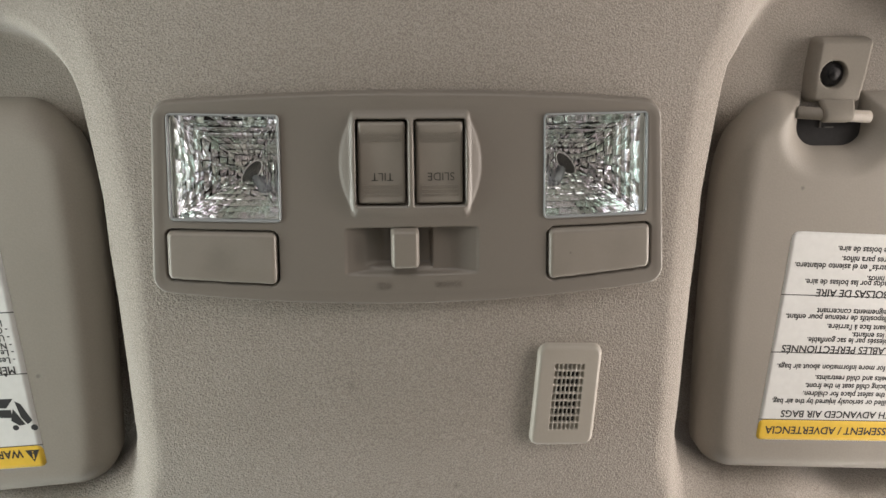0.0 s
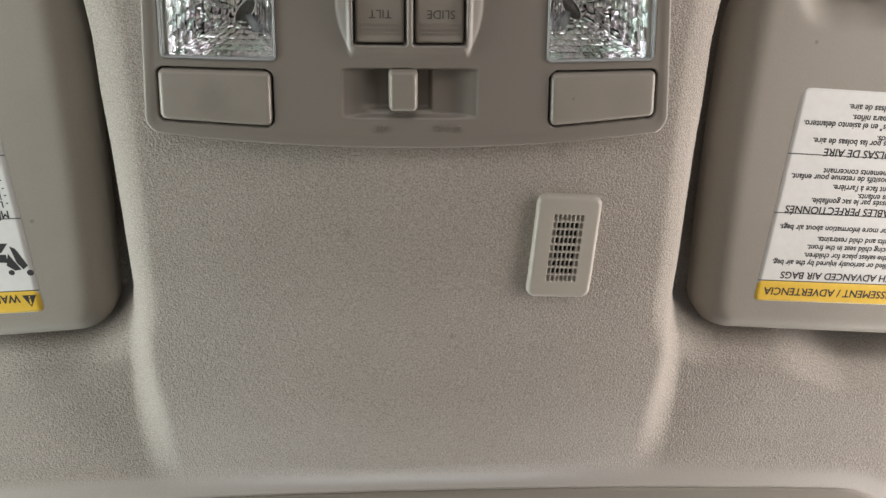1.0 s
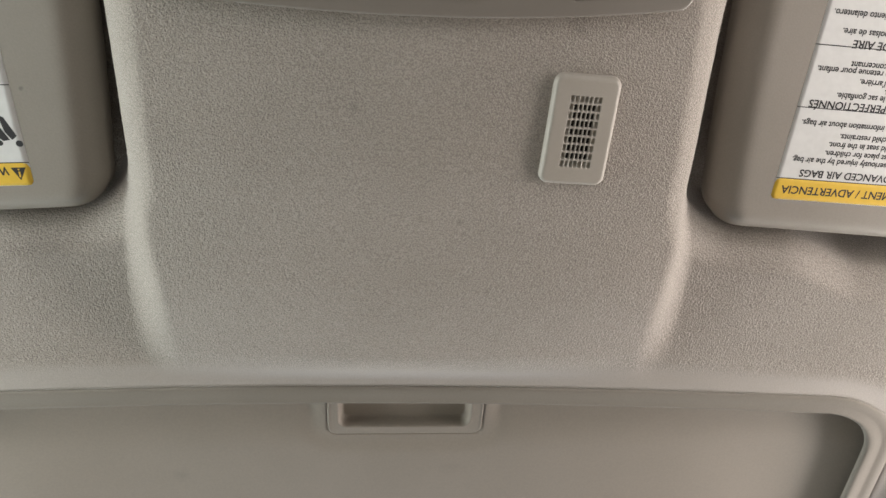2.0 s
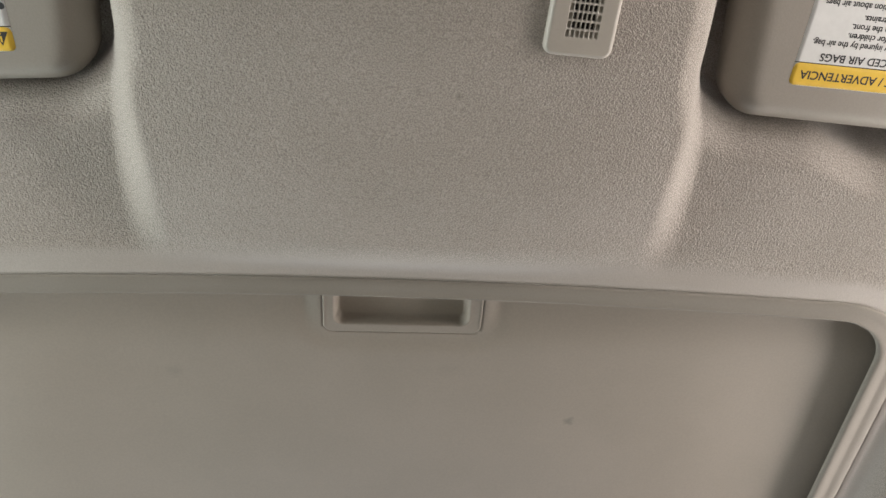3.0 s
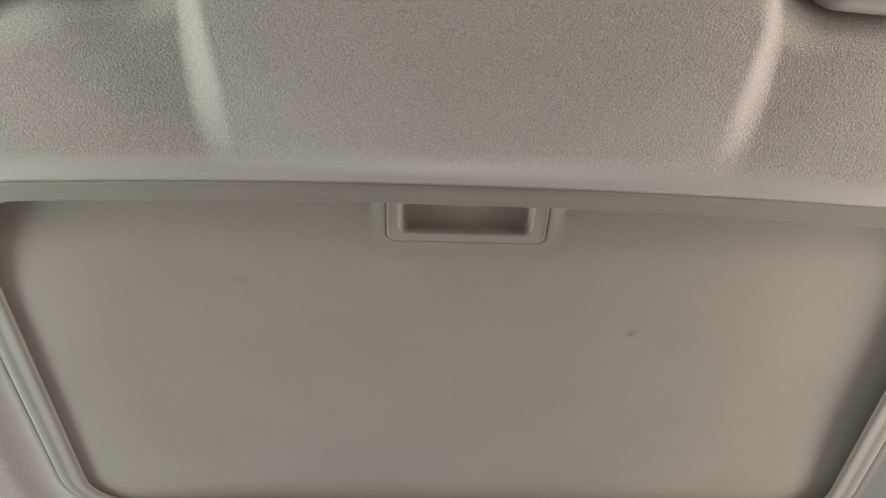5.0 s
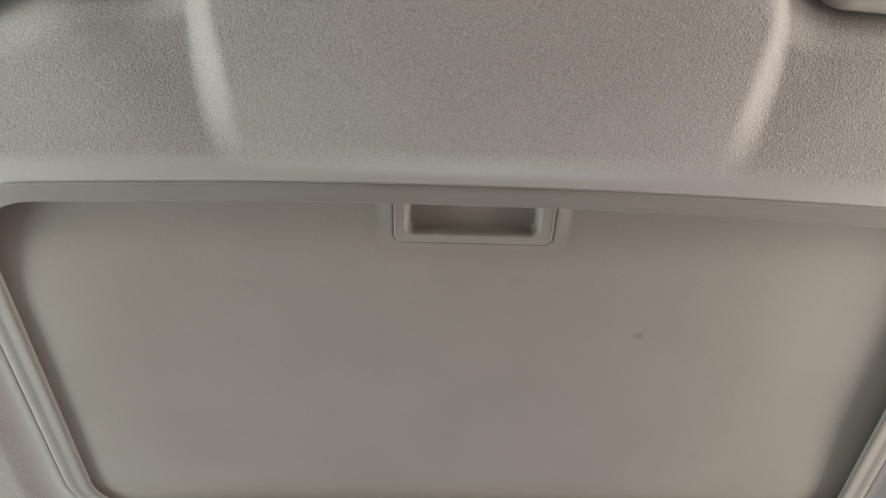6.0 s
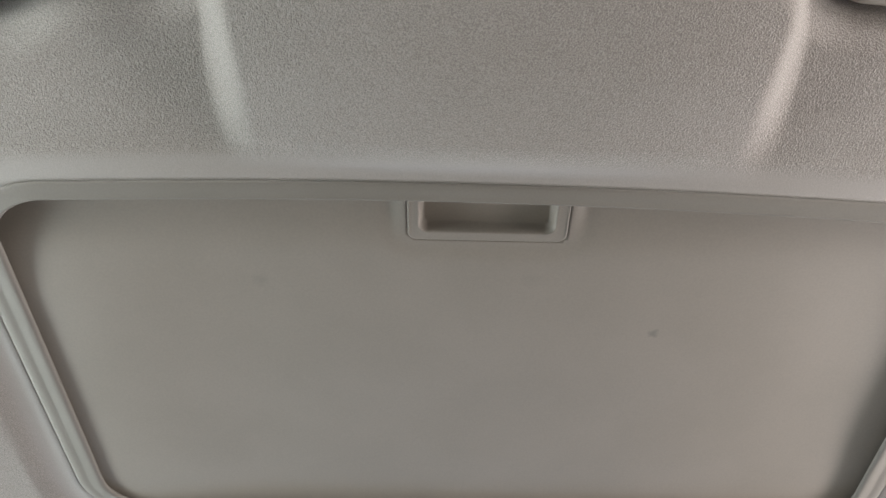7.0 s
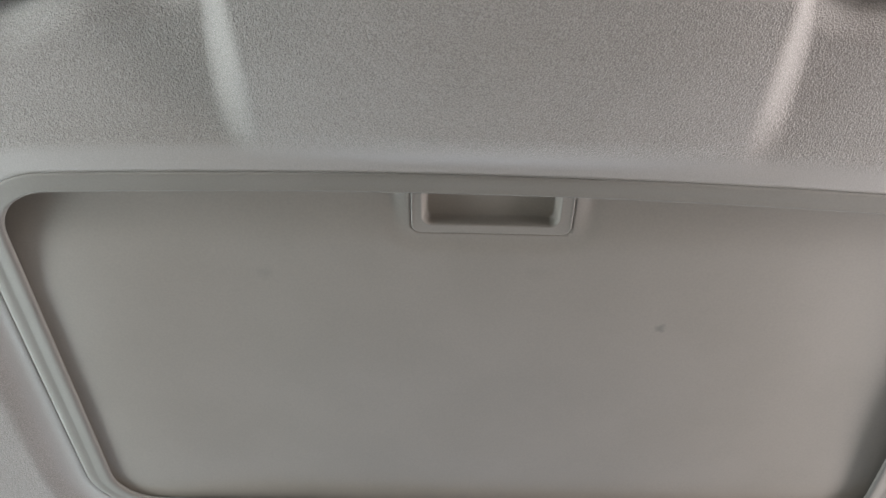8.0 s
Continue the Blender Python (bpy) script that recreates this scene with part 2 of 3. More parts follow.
ROOF_X, LIP_REAR = 0.006, 0.692


def opening(x, y):
    """The distance inwards from the edge of the sunroof's opening, which widens a little to the rear."""
    cx = np.clip(x, -0.262, 0.268)
    front_y = 0.3838 + 0.0103 * cx + 0.1187 * cx * cx
    side = np.minimum(0.2898 + 0.035 * (y - 0.5) - x, x + 0.2784)
    return rmin(side, np.minimum(y - front_y, LIP_REAR - y), 0.032)


def trim_width(y):
    """How broad the trim ring is: narrow in front, broad along the sides."""
    return 0.0120 + 0.0084 * step(0.384, 0.428, y)


def visor_rear(ax, x):
    """The rear edge of the sun visors."""
    return 0.2690 + 0.07 * np.clip(ax - 0.17, -0.05, 0.12) + np.where(x > 0, 0.0075, 0.0025)


def headliner_z(x, y):
    ax = np.abs(x)
    edge = np.interp(y, [-0.2, 0.055, 0.068, 0.12, 0.17, 0.207, 0.24, 0.27, 0.36], [0.1535, 0.1525, 0.1505, 0.1420, 0.1390, 0.1380, 0.1370, 0.1350, 0.1322])
    # in front of the visor the ridge bends outwards and dies away
    edge = edge + np.where(x > 0, np.interp(y, [0.0, 0.029, 0.038, 0.047, 0.059, 0.068], [0.0150, 0.0130, 0.0105, 0.0065, 0.0008, 0.0]), -0.0024)
    low = np.where(y < 0.385, 1.1985 - 0.035 * (y - 0.29), 1.195 + 0.0875 * (y - 0.385)) - 0.10 * np.maximum(ax - 0.30, 0) - 0.12 * step(0.39, 0.46, y) * np.clip(ax - 0.30, 0, 0.11) - 0.45 * np.maximum(ax - 0.30, 0) ** 2
    low = low + 0.0012 * np.exp(-((ax - 0.150) / 0.030) ** 2) * step(0.36, 0.31, y)
    high = 1.2195 + 0.24 * np.clip(0.25 - y, 0, 0.24) + 0.008 * step(0.2, 0.27, y) + 0.020 * step(0.085, 0.115, y)
    low = low + np.maximum(pad_z(edge + 0.012, y) + 0.0005 - low, 0) * np.maximum(step(0.23, 0.145, ax), step(0.14, 0.06, y))
    soft = step(0.27, 0.31, y)
    k = step(-0.0055 - 0.0025 * soft, 0.0130 + 0.0025 * soft, ax - edge)
    z = pad_z(x, y) * (1 - k) + low * k
    # the visors' recess, with a rounded rim and a finger scoop at the rear
    rim = rmin(ax - edge - np.where(x > 0, 0.0024, 0.0050), visor_rear(ax, x) + 0.0005 + 0.0145 * step(0.20, 0.25, ax) - y, 0.034)
    rim = rmin(rim, y - np.where(x > 0, -0.020, 0.033), np.where(x > 0, 0.060, 0.042))
    # unseen outer end, added to keep the side window's light out of the recess
    rim = rmin(rim, 0.285 + 0.38 * step(0.045, 0.085, y) - ax, 0.030)
    turn = np.clip(rim + 0.018, 0, 0.019)
    z = z + np.interp(y, [0.0, 0.06, 0.20], [0.32, 0.46, 0.92]) * (turn - 0.004 * (1 - np.exp(-turn / 0.004)))
    k = step(0.0, 1.0, rim / np.interp(y, [0.020, 0.060, 0.085], [0.030, 0.013, 0.0060]))
    z = z * (1 - k) + high * k
    z = z + 0.0006 * np.sin(x * 31 + 1) * np.sin(y * 27)
    off = -opening(x, y) - trim_width(y)
    q = step(0.030, 0.004, off)
    roll = 0.0007 * (1 - np.clip(off / 0.0040, 0, 1)) ** 2
    return z + (lip_z(x, y) + 0.0004 - z) * q + roll


def console_edge(x, y):
    side = 0.1186 + 0.03 * (y - 0.112) - np.abs(x)
    top = y - (0.0668 + 0.0052 * (x / 0.112) ** 2)
    low = 0.1608 - 0.0040 * (x / 0.112) ** 2 - y
    return rmin(side, np.minimum(top, low), 0.0078)


# ---- ceiling and closing walls ----
HALF_COLUMNS = np.concatenate([np.arange(0.001, 0.134, 0.0021), np.arange(0.1345, 0.176, 0.0006), np.arange(0.177, 0.293, 0.0021), np.arange(0.2936, 0.325, 0.0009), np.arange(0.3262, 0.6471, 0.0021)])
ROOF_ROWS = np.concatenate([np.arange(-0.205, 0.350, 0.0021), np.arange(0.3506, 0.392, 0.0007), np.arange(0.393, 1.0071, 0.0021)])
part_ceiling = part("ceiling", sheet(lambda x, y: np.minimum.reduce([rrect(x, y, 0, 0.40, 0.64, 0.60, 0.01), -opening(x, y) - trim_width(y) + 0.0004, -console_edge(x, y) + 0.004, -rrect(x, y, 0.0729, 0.2107, 0.009, 0.018, 0.002)]), lambda x, y, d: 0 * d, (-0.645, 0.645, -0.205, 1.005), 0.0021,
                                     lambda x, y, h: (x, y, headliner_z(x, y)), 0.006, np.concatenate([-HALF_COLUMNS[::-1], HALF_COLUMNS]), ROOF_ROWS), FABRIC)
flat_nap = part_ceiling.data.attributes.new("pressed", "FLOAT", "POINT")
roof_xyz = np.array([v.co[:] for v in part_ceiling.data.vertices])
ax, roof_y = np.abs(roof_xyz[:, 0]), roof_xyz[:, 1]
near_trim = step(0.023, 0.011, -opening(roof_xyz[:, 0], roof_y) - trim_width(roof_y))
in_recess = 0.45 * step(0.150, 0.166, ax) * step(0.105, 0.075, roof_y)
flat_nap.data.foreach_set("value", np.maximum(near_trim, in_recess).astype(np.float32))
tagged(part_ceiling, "beige napped fabric headliner with padded ridges and visor recesses", "headliner", kind="structure")
tagged(part("roof", block(-0.75, 0.75, -0.26, 1.75, 1.30, 1.33), CLOTH), "plain roof panel above the headliner", "roof", kind="structure")
tagged(part("floor", block(-0.75, 0.75, -1.0, 1.75, 0.06, 0.10), CLOTH), "plain cabin floor in beige cloth", "floor", kind="structure")
for sign, side in ((-1, "wall_west"), (1, "wall_east")):
    lo, hi = sorted((sign * 0.69, sign * 0.75))
    tagged(part(side, joined(block(lo, hi, -1.0, 1.75, 0.101, 0.74), block(lo, hi, -0.26, 1.75, 1.11, 1.299), block(lo, hi, 1.15, 1.3, 0.741, 1.109)), CLOTH),
           "plain door side with an open window", "wall", kind="structure")
    lo, hi = sorted((sign * 0.63, sign * 0.689))
    tagged(part("trim", block(lo, hi, -0.25, 1.74, 1.13, 1.298, 0.01), TRIM), "plain rail above the door window", "trim", kind="structure")
tagged(part("wall_front", block(-0.75, 0.75, -1.05, -0.99, 0.101, 0.80), CLOTH), "plain dash side below the windscreen", "wall", kind="structure")
tagged(part("wall_rear", joined(block(-0.689, 0.689, 1.69, 1.75, 0.101, 0.78), block(-0.689, 0.689, 1.69, 1.75, 1.15, 1.299)), CLOTH), "plain rear side with an open window", "wall", kind="structure")
tagged(part("ceiling_rear", block(-0.629, 0.629, 0.98, 1.689, 1.255, 1.299), FABRIC), "plain rear stretch of the beige headliner", "headliner", kind="structure")
tagged(part("wall_header", block(-0.629, 0.629, -0.259, -0.19, 1.215, 1.299, 0.008), FABRIC), "windscreen header in beige fabric", "header", kind="structure")
tagged(part("ground", block(-400, 400, -400, 400, -0.4, -0.25), ASPHALT), "grey asphalt ground outside the car", "ground", kind="structure")


# ---- sunroof: trim ring and sliding shade ----
def ring_path():
    """Points along the opening's edge, anticlockwise."""
    r, x0, x1, y0, y1 = 0.032, -0.2784, 0.292, 0.386, LIP_REAR
    pts = []
    for cx, cy, a0 in ((x1 - r, y1 - r, 0), (x0 + r, y1 - r, 90), (x0 + r, y0 + r, 180), (x1 - r, y0 + r, 270)):
        for i in range(31):
            a = radians(a0 + 3 * i)
            pts.append((cx + r * math.cos(a), cy + r * math.sin(a)))
    full = []
    for i, p in enumerate(pts):
        q = pts[(i + 1) % len(pts)]
        m = max(1, int(math.dist(p, q) / 0.005))
        full += [(p[0] + (q[0] - p[0]) * k / m, p[1] + (q[1] - p[1]) * k / m) for k in range(m)]
    xy = np.array(full)
    for _ in range(8):
        x, y, e = xy[:, 0], xy[:, 1], 0.0002
        d = opening(x, y)
        g = np.stack([opening(x + e, y) - opening(x - e, y), opening(x, y + e) - opening(x, y - e)], -1) / (2 * e)
        xy = xy - 0.8 * d[:, None] * g / np.maximum((g * g).sum(1), 0.3)[:, None]
    return xy


def swept(profile, returns):
    """The trim: shares of its width with their heights along the sides and in front, then the lip's inner wall in metres."""
    base = ring_path()
    tang = np.roll(base, -1, 0) - np.roll(base, 1, 0)
    tang /= np.linalg.norm(tang, axis=1)[:, None]
    outward = np.stack([tang[:, 1], -tang[:, 0]], -1)
    wide, side = trim_width(base[:, 1])[:, None], step(0.386, 0.425, base[:, 1])
    V, F, n = [], [], len(base)
    for share, beside, ahead in profile:
        p = base + outward * wide * share
        V.append(np.stack([p[:, 0], p[:, 1], lip_z(p[:, 0], p[:, 1]) + ahead + (beside - ahead) * side], -1))
    for inset, dz in returns:
        p = base + outward * inset
        V.append(np.stack([p[:, 0], p[:, 1], lip_z(p[:, 0], p[:, 1]) + dz], -1))
    for j in range(len(V) - 1):
        for i in range(n):
            k = (i + 1) % n
            F.append((j * n + i, j * n + k, (j + 1) * n + k, (j + 1) * n + i))
    return np.concatenate(V), F


# two beads with a groove between them along the sides, one flat band in front
TRIM_PROFILE = [(1.0, 0.0050, 0.0050), (0.99, 0.0010, 0.0008), (0.965, 0.0002, 0.0001), (0.92, -0.0004, -0.0003), (0.84, -0.0009, -0.0006), (0.74, -0.0012, -0.0008), (0.66, -0.0012, -0.0009), (0.58, -0.0010, -0.0010),
                (0.53, -0.0009, -0.0010), (0.48, -0.0010, -0.0010), (0.40, -0.0013, -0.0011), (0.30, -0.0017, -0.0012), (0.20, -0.0020, -0.0014), (0.12, -0.0020, -0.0017), (0.05, -0.0015, -0.0015), (0.015, -0.0006, -0.0008), (0.0, 0.0006, 0.0004)]
TRIM_RETURN = [(0.0020, 0.0022), (0.0060, 0.0038), (0.0130, 0.0062), (0.0220, 0.0090), (0.0260, 0.022)]
ring = part("trim", swept(TRIM_PROFILE, TRIM_RETURN), TRIM)
tagged(ring, "rounded beige plastic trim ring around the sunroof opening", "trim", kind="structure")


def shade_z(x, y):
    # the board sags towards the lip along its sides and its rear
    out, sag = x - ROOF_X, 0.0086
    west, east, rear = sag * step(0.140, 0.297, -out) * step(0.37, 0.47, y), 0.0028 * step(0.220, 0.300, out) * step(0.39, 0.46, y), 0.005 * step(0.56, 0.72, y)
    z = lip_z(x, y) + 0.0112 + 0.0006 * step(0.110, 0.240, out) - sag * (1 - (1 - west / sag) * (1 - east / sag) * (1 - rear / sag))
    z = z + 0.0040 * step(0.432, 0.385, y) * step(0.0475, 0.0585, np.abs(x))
    bez = rrect(x, y, 0, 0.3985, 0.0475, 0.0225, 0.006)
    return z + 0.0012 * step(-0.016, -0.001, bez) - 0.0012 * np.cos((x - ROOF_X) * 5.2)


shade = thing("sunroof_shade", (ROOF_X, 0.54, 1.225), "closed beige sliding sunroof shade with a recessed grip", "sunroof shade")
part("panel", sheet(lambda x, y: np.minimum(rrect(x, y, ROOF_X, 0.54, 0.315, 0.185, 0.01), -rrect(x, y, 0, 0.3985, 0.0462, 0.0217, 0.006)), lambda x, y, d: 0 * d, (-0.312, 0.326, 0.352, 0.728), 0.0024,
                    lambda x, y, h: (x, y, shade_z(x, y)), 0.004), SHADE, shade)


def bezel_h(x, y, d):
    flank = step(0.4210, 0.4140, y)
    h = (0.0003 + 0.0002 * flank) * np.sqrt(np.clip(1 - (1 - np.clip(d / 0.0007, 0, 1)) ** 2, 0, 1)) - 0.0003
    h = h + 0.0004 * flank * np.exp(-((d - 0.0009) / 0.0004) ** 2)
    well = rmin(0.0394 - np.abs(x + 0.0006), 0.4140 - y, 0.0060)
    return h - 0.0075 * step(0.0, 0.0028, well) + 0.0003 * np.exp(-((well + 0.0006) / 0.0006) ** 2) * step(0.030, 0.036, np.abs(x + 0.0006))


part("grip_bezel", sheet(lambda x, y: rrect(x, y, 0, 0.3985, 0.0465, 0.0220, 0.006), bezel_h, (-0.0475, 0.0475, 0.3755, 0.4215), 0.0007,
                                lambda x, y, h: (x, y, lip_z(x, y) + 0.0112 - h), 0.006), SHADE, shade, "moulded grip with a rounded pocket")


# ---- overhead console ----
def button_edge(x, y, s):
    """The slanted button under a lamp, s: its side."""
    u = x * s
    low = 0.1513 - (0.0016 if s < 0 else 0.0030) * (u - 0.0625) / 0.05 - y
    return rmin(rmin(u - 0.0622, 0.1119 - u, 0.002), np.minimum(y - 0.1283, low), 0.0028)


LAMP = (0.0850, 0.1003, 0.0253, 0.0234)
BAR_X = -0.0014


def console_h(x, y, d):
    e = np.clip(d / 0.0015, 0, 1)
    h = 0.0052 * np.sqrt(1 - (1 - e) ** 2) - 0.0004 * step(0.003, 0.0065, d)
    hump = np.minimum(0.0322 - 0.0064 * ((y - 0.098) / 0.0215) ** 2 - np.abs(x - BAR_X), 0.0222 - np.abs(y - 0.0985))
    h = h + 0.0026 * np.clip(hump / 0.0062, 0, 1) ** 0.8
    h = h + 0.0005 * step(-0.0022, -0.0006, rrect(x, y, BAR_X, 0.0983, 0.0254, 0.0216, 0.001))
    slot = rrect(x, y, -0.0011, 0.1367, 0.0305, 0.0106, 0.0015)
    slide = 0.0036 * step(0.0, 0.013, 0.0305 - np.abs(x + 0.0011))
    h = h - (0.0006 + slide) * step(-0.0003, 0.0012, slot) * step(0.1236, 0.1276, y)
    deep = np.minimum(0.0090 - np.abs(y - 0.1362), 0.0084 - x)
    h = h - 0.0050 * step(-0.0002, 0.0010, deep) * step(-0.0235, -0.0130, x)
    for s in (-1, 1):
        lamp = rrect(x, y, s * LAMP[0], LAMP[1], LAMP[2] - 0.0006, LAMP[3] - 0.0006, 0.002)
        k = step(-0.0004, 0.0004, lamp)
        h = h * (1 - k) - 0.040 * k
        k = step(-0.0009, -0.0003, button_edge(x, y, s))
        h = h * (1 - k) - 0.004 * k
        k = step(-0.0003, 0.0005, rrect(x, y, BAR_X + s * 0.01305, 0.0976, 0.0116, 0.0188, 0.001))
        h = h * (1 - k) - 0.002 * k
    return h


def on_pad(x, y, h):
    return x, y, pad_z(x, y) - h


def pad_face(h):
    return lambda x, y: pad_z(x, y) - h


console = thing("overhead_console", (0, 0.112, 1.198), "grey-beige plastic overhead console with two map lamps and sunroof rockers", "overhead console")
part("body", sheet(console_edge, console_h, (-0.121, 0.121, 0.0655, 0.1625), 0.00055, on_pad, 0.006), PLASTIC, console)

for s in (-1, 1):
    cx, cy, hx, hy = s * LAMP[0], LAMP[1], LAMP[2], LAMP[3]
    lamp = part("lamp_rim", sheet(lambda x, y: np.minimum(rrect(x, y, cx, cy, hx, hy, 0.0022), -rrect(x, y, cx, cy, hx - 0.0010, hy - 0.0010, 0.001)),
                                  lambda x, y, d: 0.0050 + 0.0008 * np.sin(np.clip(d / 0.0010, 0, 1) * np.pi) ** 0.5, (cx - hx - 0.001, cx + hx + 0.001, cy - hy - 0.001, cy + hy + 0.001), 0.0004, on_pad, 0.006),
                RIM, console, "pale translucent lamp rim")
    # a square cup of bricked, pillowed facets that falls to the bulb
    ax, ay = cx - s * 0.0094, cy + (0.0076 if s < 0 else 0.0050)
    rng = random.Random(7 + s)
    V, F = [], []
    rings, deep = 7, 0.0285
    west, east, ahead, behind = cx - hx + (0.0037 if s < 0 else 0.0011), cx + hx - (0.0037 if s > 0 else 0.0011), cy - hy + 0.0011, cy + hy - 0.0011
    corners = [(west, ahead), (east, ahead), (east, behind), (west, behind)]
    for q in range(4):
        a, b = corners[q], corners[(q + 1) % 4]
        broad = q == (3 if s < 0 else 1)
        for i in range(rings):
            f0, f1 = i / (rings + 2.2), (i + 1) / (rings + 2.2)
            many = max(5, 7 - i // 3)
            shift = 0.5 * (i % 2)
            for k in range(-1, many):
                t0, t1 = max(0.0, (k + shift) / many), min(1.0, (k + 1 + shift) / many)
                if t1 - t0 < 0.02:
                    continue
                wild = 0.0005 if not broad else 0.00025 if i < 3 else 0.0009
                tilt, cant, puff = rng.uniform(-wild, wild), rng.uniform(-wild, wild), rng.uniform(0.0005, 0.0012)
                n0 = len(V)
                for v in range(4):
                    for u in range(4):
                        t, f = t0 + (t1 - t0) * u / 3, f0 + (f1 - f0) * v / 3
                        ex, ey = a[0] + (b[0] - a[0]) * t, a[1] + (b[1] - a[1]) * t
                        x, y = ex + (ax - ex) * f, ey + (ay - ey) * f
                        bulge = puff * (1 - (u / 1.5 - 1) ** 2) ** 0.8 * (1 - (v / 1.5 - 1) ** 2) ** 0.8
                        h = 0.0028 - deep * (1 - (1 - f) ** 1.35) + bulge + tilt * (u / 1.5 - 1) + cant * (v / 1.5 - 1)
                        V.append((x, y, float(pad_z(x, y)) - h))
                F += [(n0 + v * 4 + u, n0 + v * 4 + u + 1, n0 + v * 4 + u + 5, n0 + v * 4 + u + 4) for v in range(3) for u in range(3)]
    # the blunt end of the cup, round the hole, is pillowed too
    f = (rings - 0.1) / (rings + 2.2)
    x0, x1 = (e + (ax - e) * f for e in (west, east))
    y0, y1 = (e + (ay - e) * f for e in (ahead, behind))
    for i in range(4):
        for k in range(4):
            n0, tilt, cant = len(V), rng.uniform(-0.0007, 0.0007), rng.uniform(-0.0007, 0.0007)
            for v in range(4):
                for u in range(4):
                    bulge = 0.0009 * (1 - (u / 1.5 - 1) ** 2) ** 0.8 * (1 - (v / 1.5 - 1) ** 2) ** 0.8
                    V.append((x0 + (x1 - x0) * (k + u / 3) / 4, y0 + (y1 - y0) * (i + v / 3) / 4, float(pad_z(ax, ay)) + 0.0228 - bulge - tilt * (u / 1.5 - 1) - cant * (v / 1.5 - 1)))
            F += [(n0 + v * 4 + u, n0 + v * 4 + u + 1, n0 + v * 4 + u + 5, n0 + v * 4 + u + 4) for v in range(3) for u in range(3)]
    # a plain ledge along the cup's outer side
    n0, inner, outer = len(V), east if s > 0 else west, cx + s * (hx - 0.0011)
    for i in range(9):
        y = ahead + (behind - ahead) * i / 8
        V += [(outer, y, float(pad_z(outer, y)) - 0.0028), (inner, y, float(pad_z(inner, y)) - 0.0016)]
    F += [(n0 + 2 * i, n0 + 2 * i + 1, n0 + 2 * i + 3, n0 + 2 * i + 2) for i in range(8)]
    part("reflector", (V, F), CHROME, console, "faceted chrome reflector")
    # the plain dark cup behind the facets closes its joints
    V, F = [], []
    for q in range(4):
        n0 = len(V)
        for (ex, ey), f in ((corners[q], 0), (corners[(q + 1) % 4], 0), (corners[(q + 1) % 4], 1), (corners[q], 1)):
            x, y = ex + (ax - ex) * f, ey + (ay - ey) * f
            V.append((x, y, float(pad_z(x, y)) - (-0.0110 - 0.029 * f)))
        F.append((n0, n0 + 1, n0 + 2, n0 + 3))
    part("reflector_shell", (V, F), DARK, console, "dark shell behind the reflector", smooth=False)
    zb = float(pad_z(ax, ay))
    V = []
    for up, rr in ((0.0200, 1.0), (0.0330, 0.85)):
        for i in range(24):
            u = radians(15 * i)
            along, across = rr * 0.0062 * math.cos(u), rr * 0.0026 * math.sin(u)
            V.append((ax + s * 0.63 * along + 0.77 * across, ay + 0.77 * along - s * 0.63 * across, zb + up))
    part("bulb_socket", (V, [tuple(range(24)), tuple(range(47, 23, -1))] + [(i, i + 24, (i + 1) % 24 + 24, (i + 1) % 24) for i in range(24)]), SOCKET, console, "dull socket round the bulb")
    V = []
    for up, rr in ((0.0206, 1.02), (0.0192, 1.08), (0.0192, 1.20), (0.0208, 1.26)):
        for i in range(24):
            u = radians(15 * i)
            along, across = rr * 0.0062 * math.cos(u), (rr * 0.0026 + 0.0012 * (rr - 1)) * math.sin(u)
            V.append((ax + s * 0.63 * along + 0.77 * across, ay + 0.77 * along - s * 0.63 * across, zb + up))
    part("socket_ring", (V, [(j * 24 + i, j * 24 + (i + 1) % 24, j * 24 + 24 + (i + 1) % 24, j * 24 + 24 + i) for j in range(3) for i in range(24)]), CHROME, console, "chrome edge round the bulb's socket")
    tip = (ax - s * 0.0058, ay + 0.0074, zb + 0.0130)
    part("bulb", joined(rod((ax - s * 0.0016, ay + 0.0026, zb + 0.0198), tip, 0.0019, 16), rod(tip, (tip[0] - s * 0.0011, tip[1] + 0.0014, tip[2] - 0.0011), 0.0009, 16)), RIM, console, "small pale tubular bulb")
    lens = part("lens", sheet(lambda x, y: rrect(x, y, cx, cy, hx - 0.0011, hy - 0.0011, 0.001), lambda x, y, d: 0.0040 + 0.0004 * np.clip(d / 0.001, 0, 1),
                              (cx - hx, cx + hx, cy - hy, cy + hy), 0.0016, on_pad, 0.0011), GLASS, console, "clear lens")
    lens.visible_shadow = False
    V, F = sheet(lambda x, y: rrect(x, y, cx, cy, hx - 0.0011, hy - 0.0011, 0.001), lambda x, y, d: 0.0031 + 0 * d,
                 (cx - hx, cx + hx, cy - hy, cy + hy), 0.0016, on_pad)
    back = part("lens_back", (V, F[:, ::-1]), GLASS, lens)
    back.visible_shadow = False
    part("push_button", sheet(lambda x, y: button_edge(x, y, s), lambda x, y, d: 0.0040 + 0.0022 * np.sqrt(np.clip(1 - (1 - np.clip(d / 0.0022, 0, 1)) ** 2, 0, 1)) - 0.0005 * np.exp(-(((x - s * 0.088) / 0.012) ** 2 + ((y - 0.14) / 0.006) ** 2)),
                              tuple(sorted((s * 0.0615, s * 0.1145))) + (0.128, 0.155), 0.0006, on_pad, 0.006), BUTTON, console, "slanted lamp push button")
    rx = BAR_X + s * 0.01305

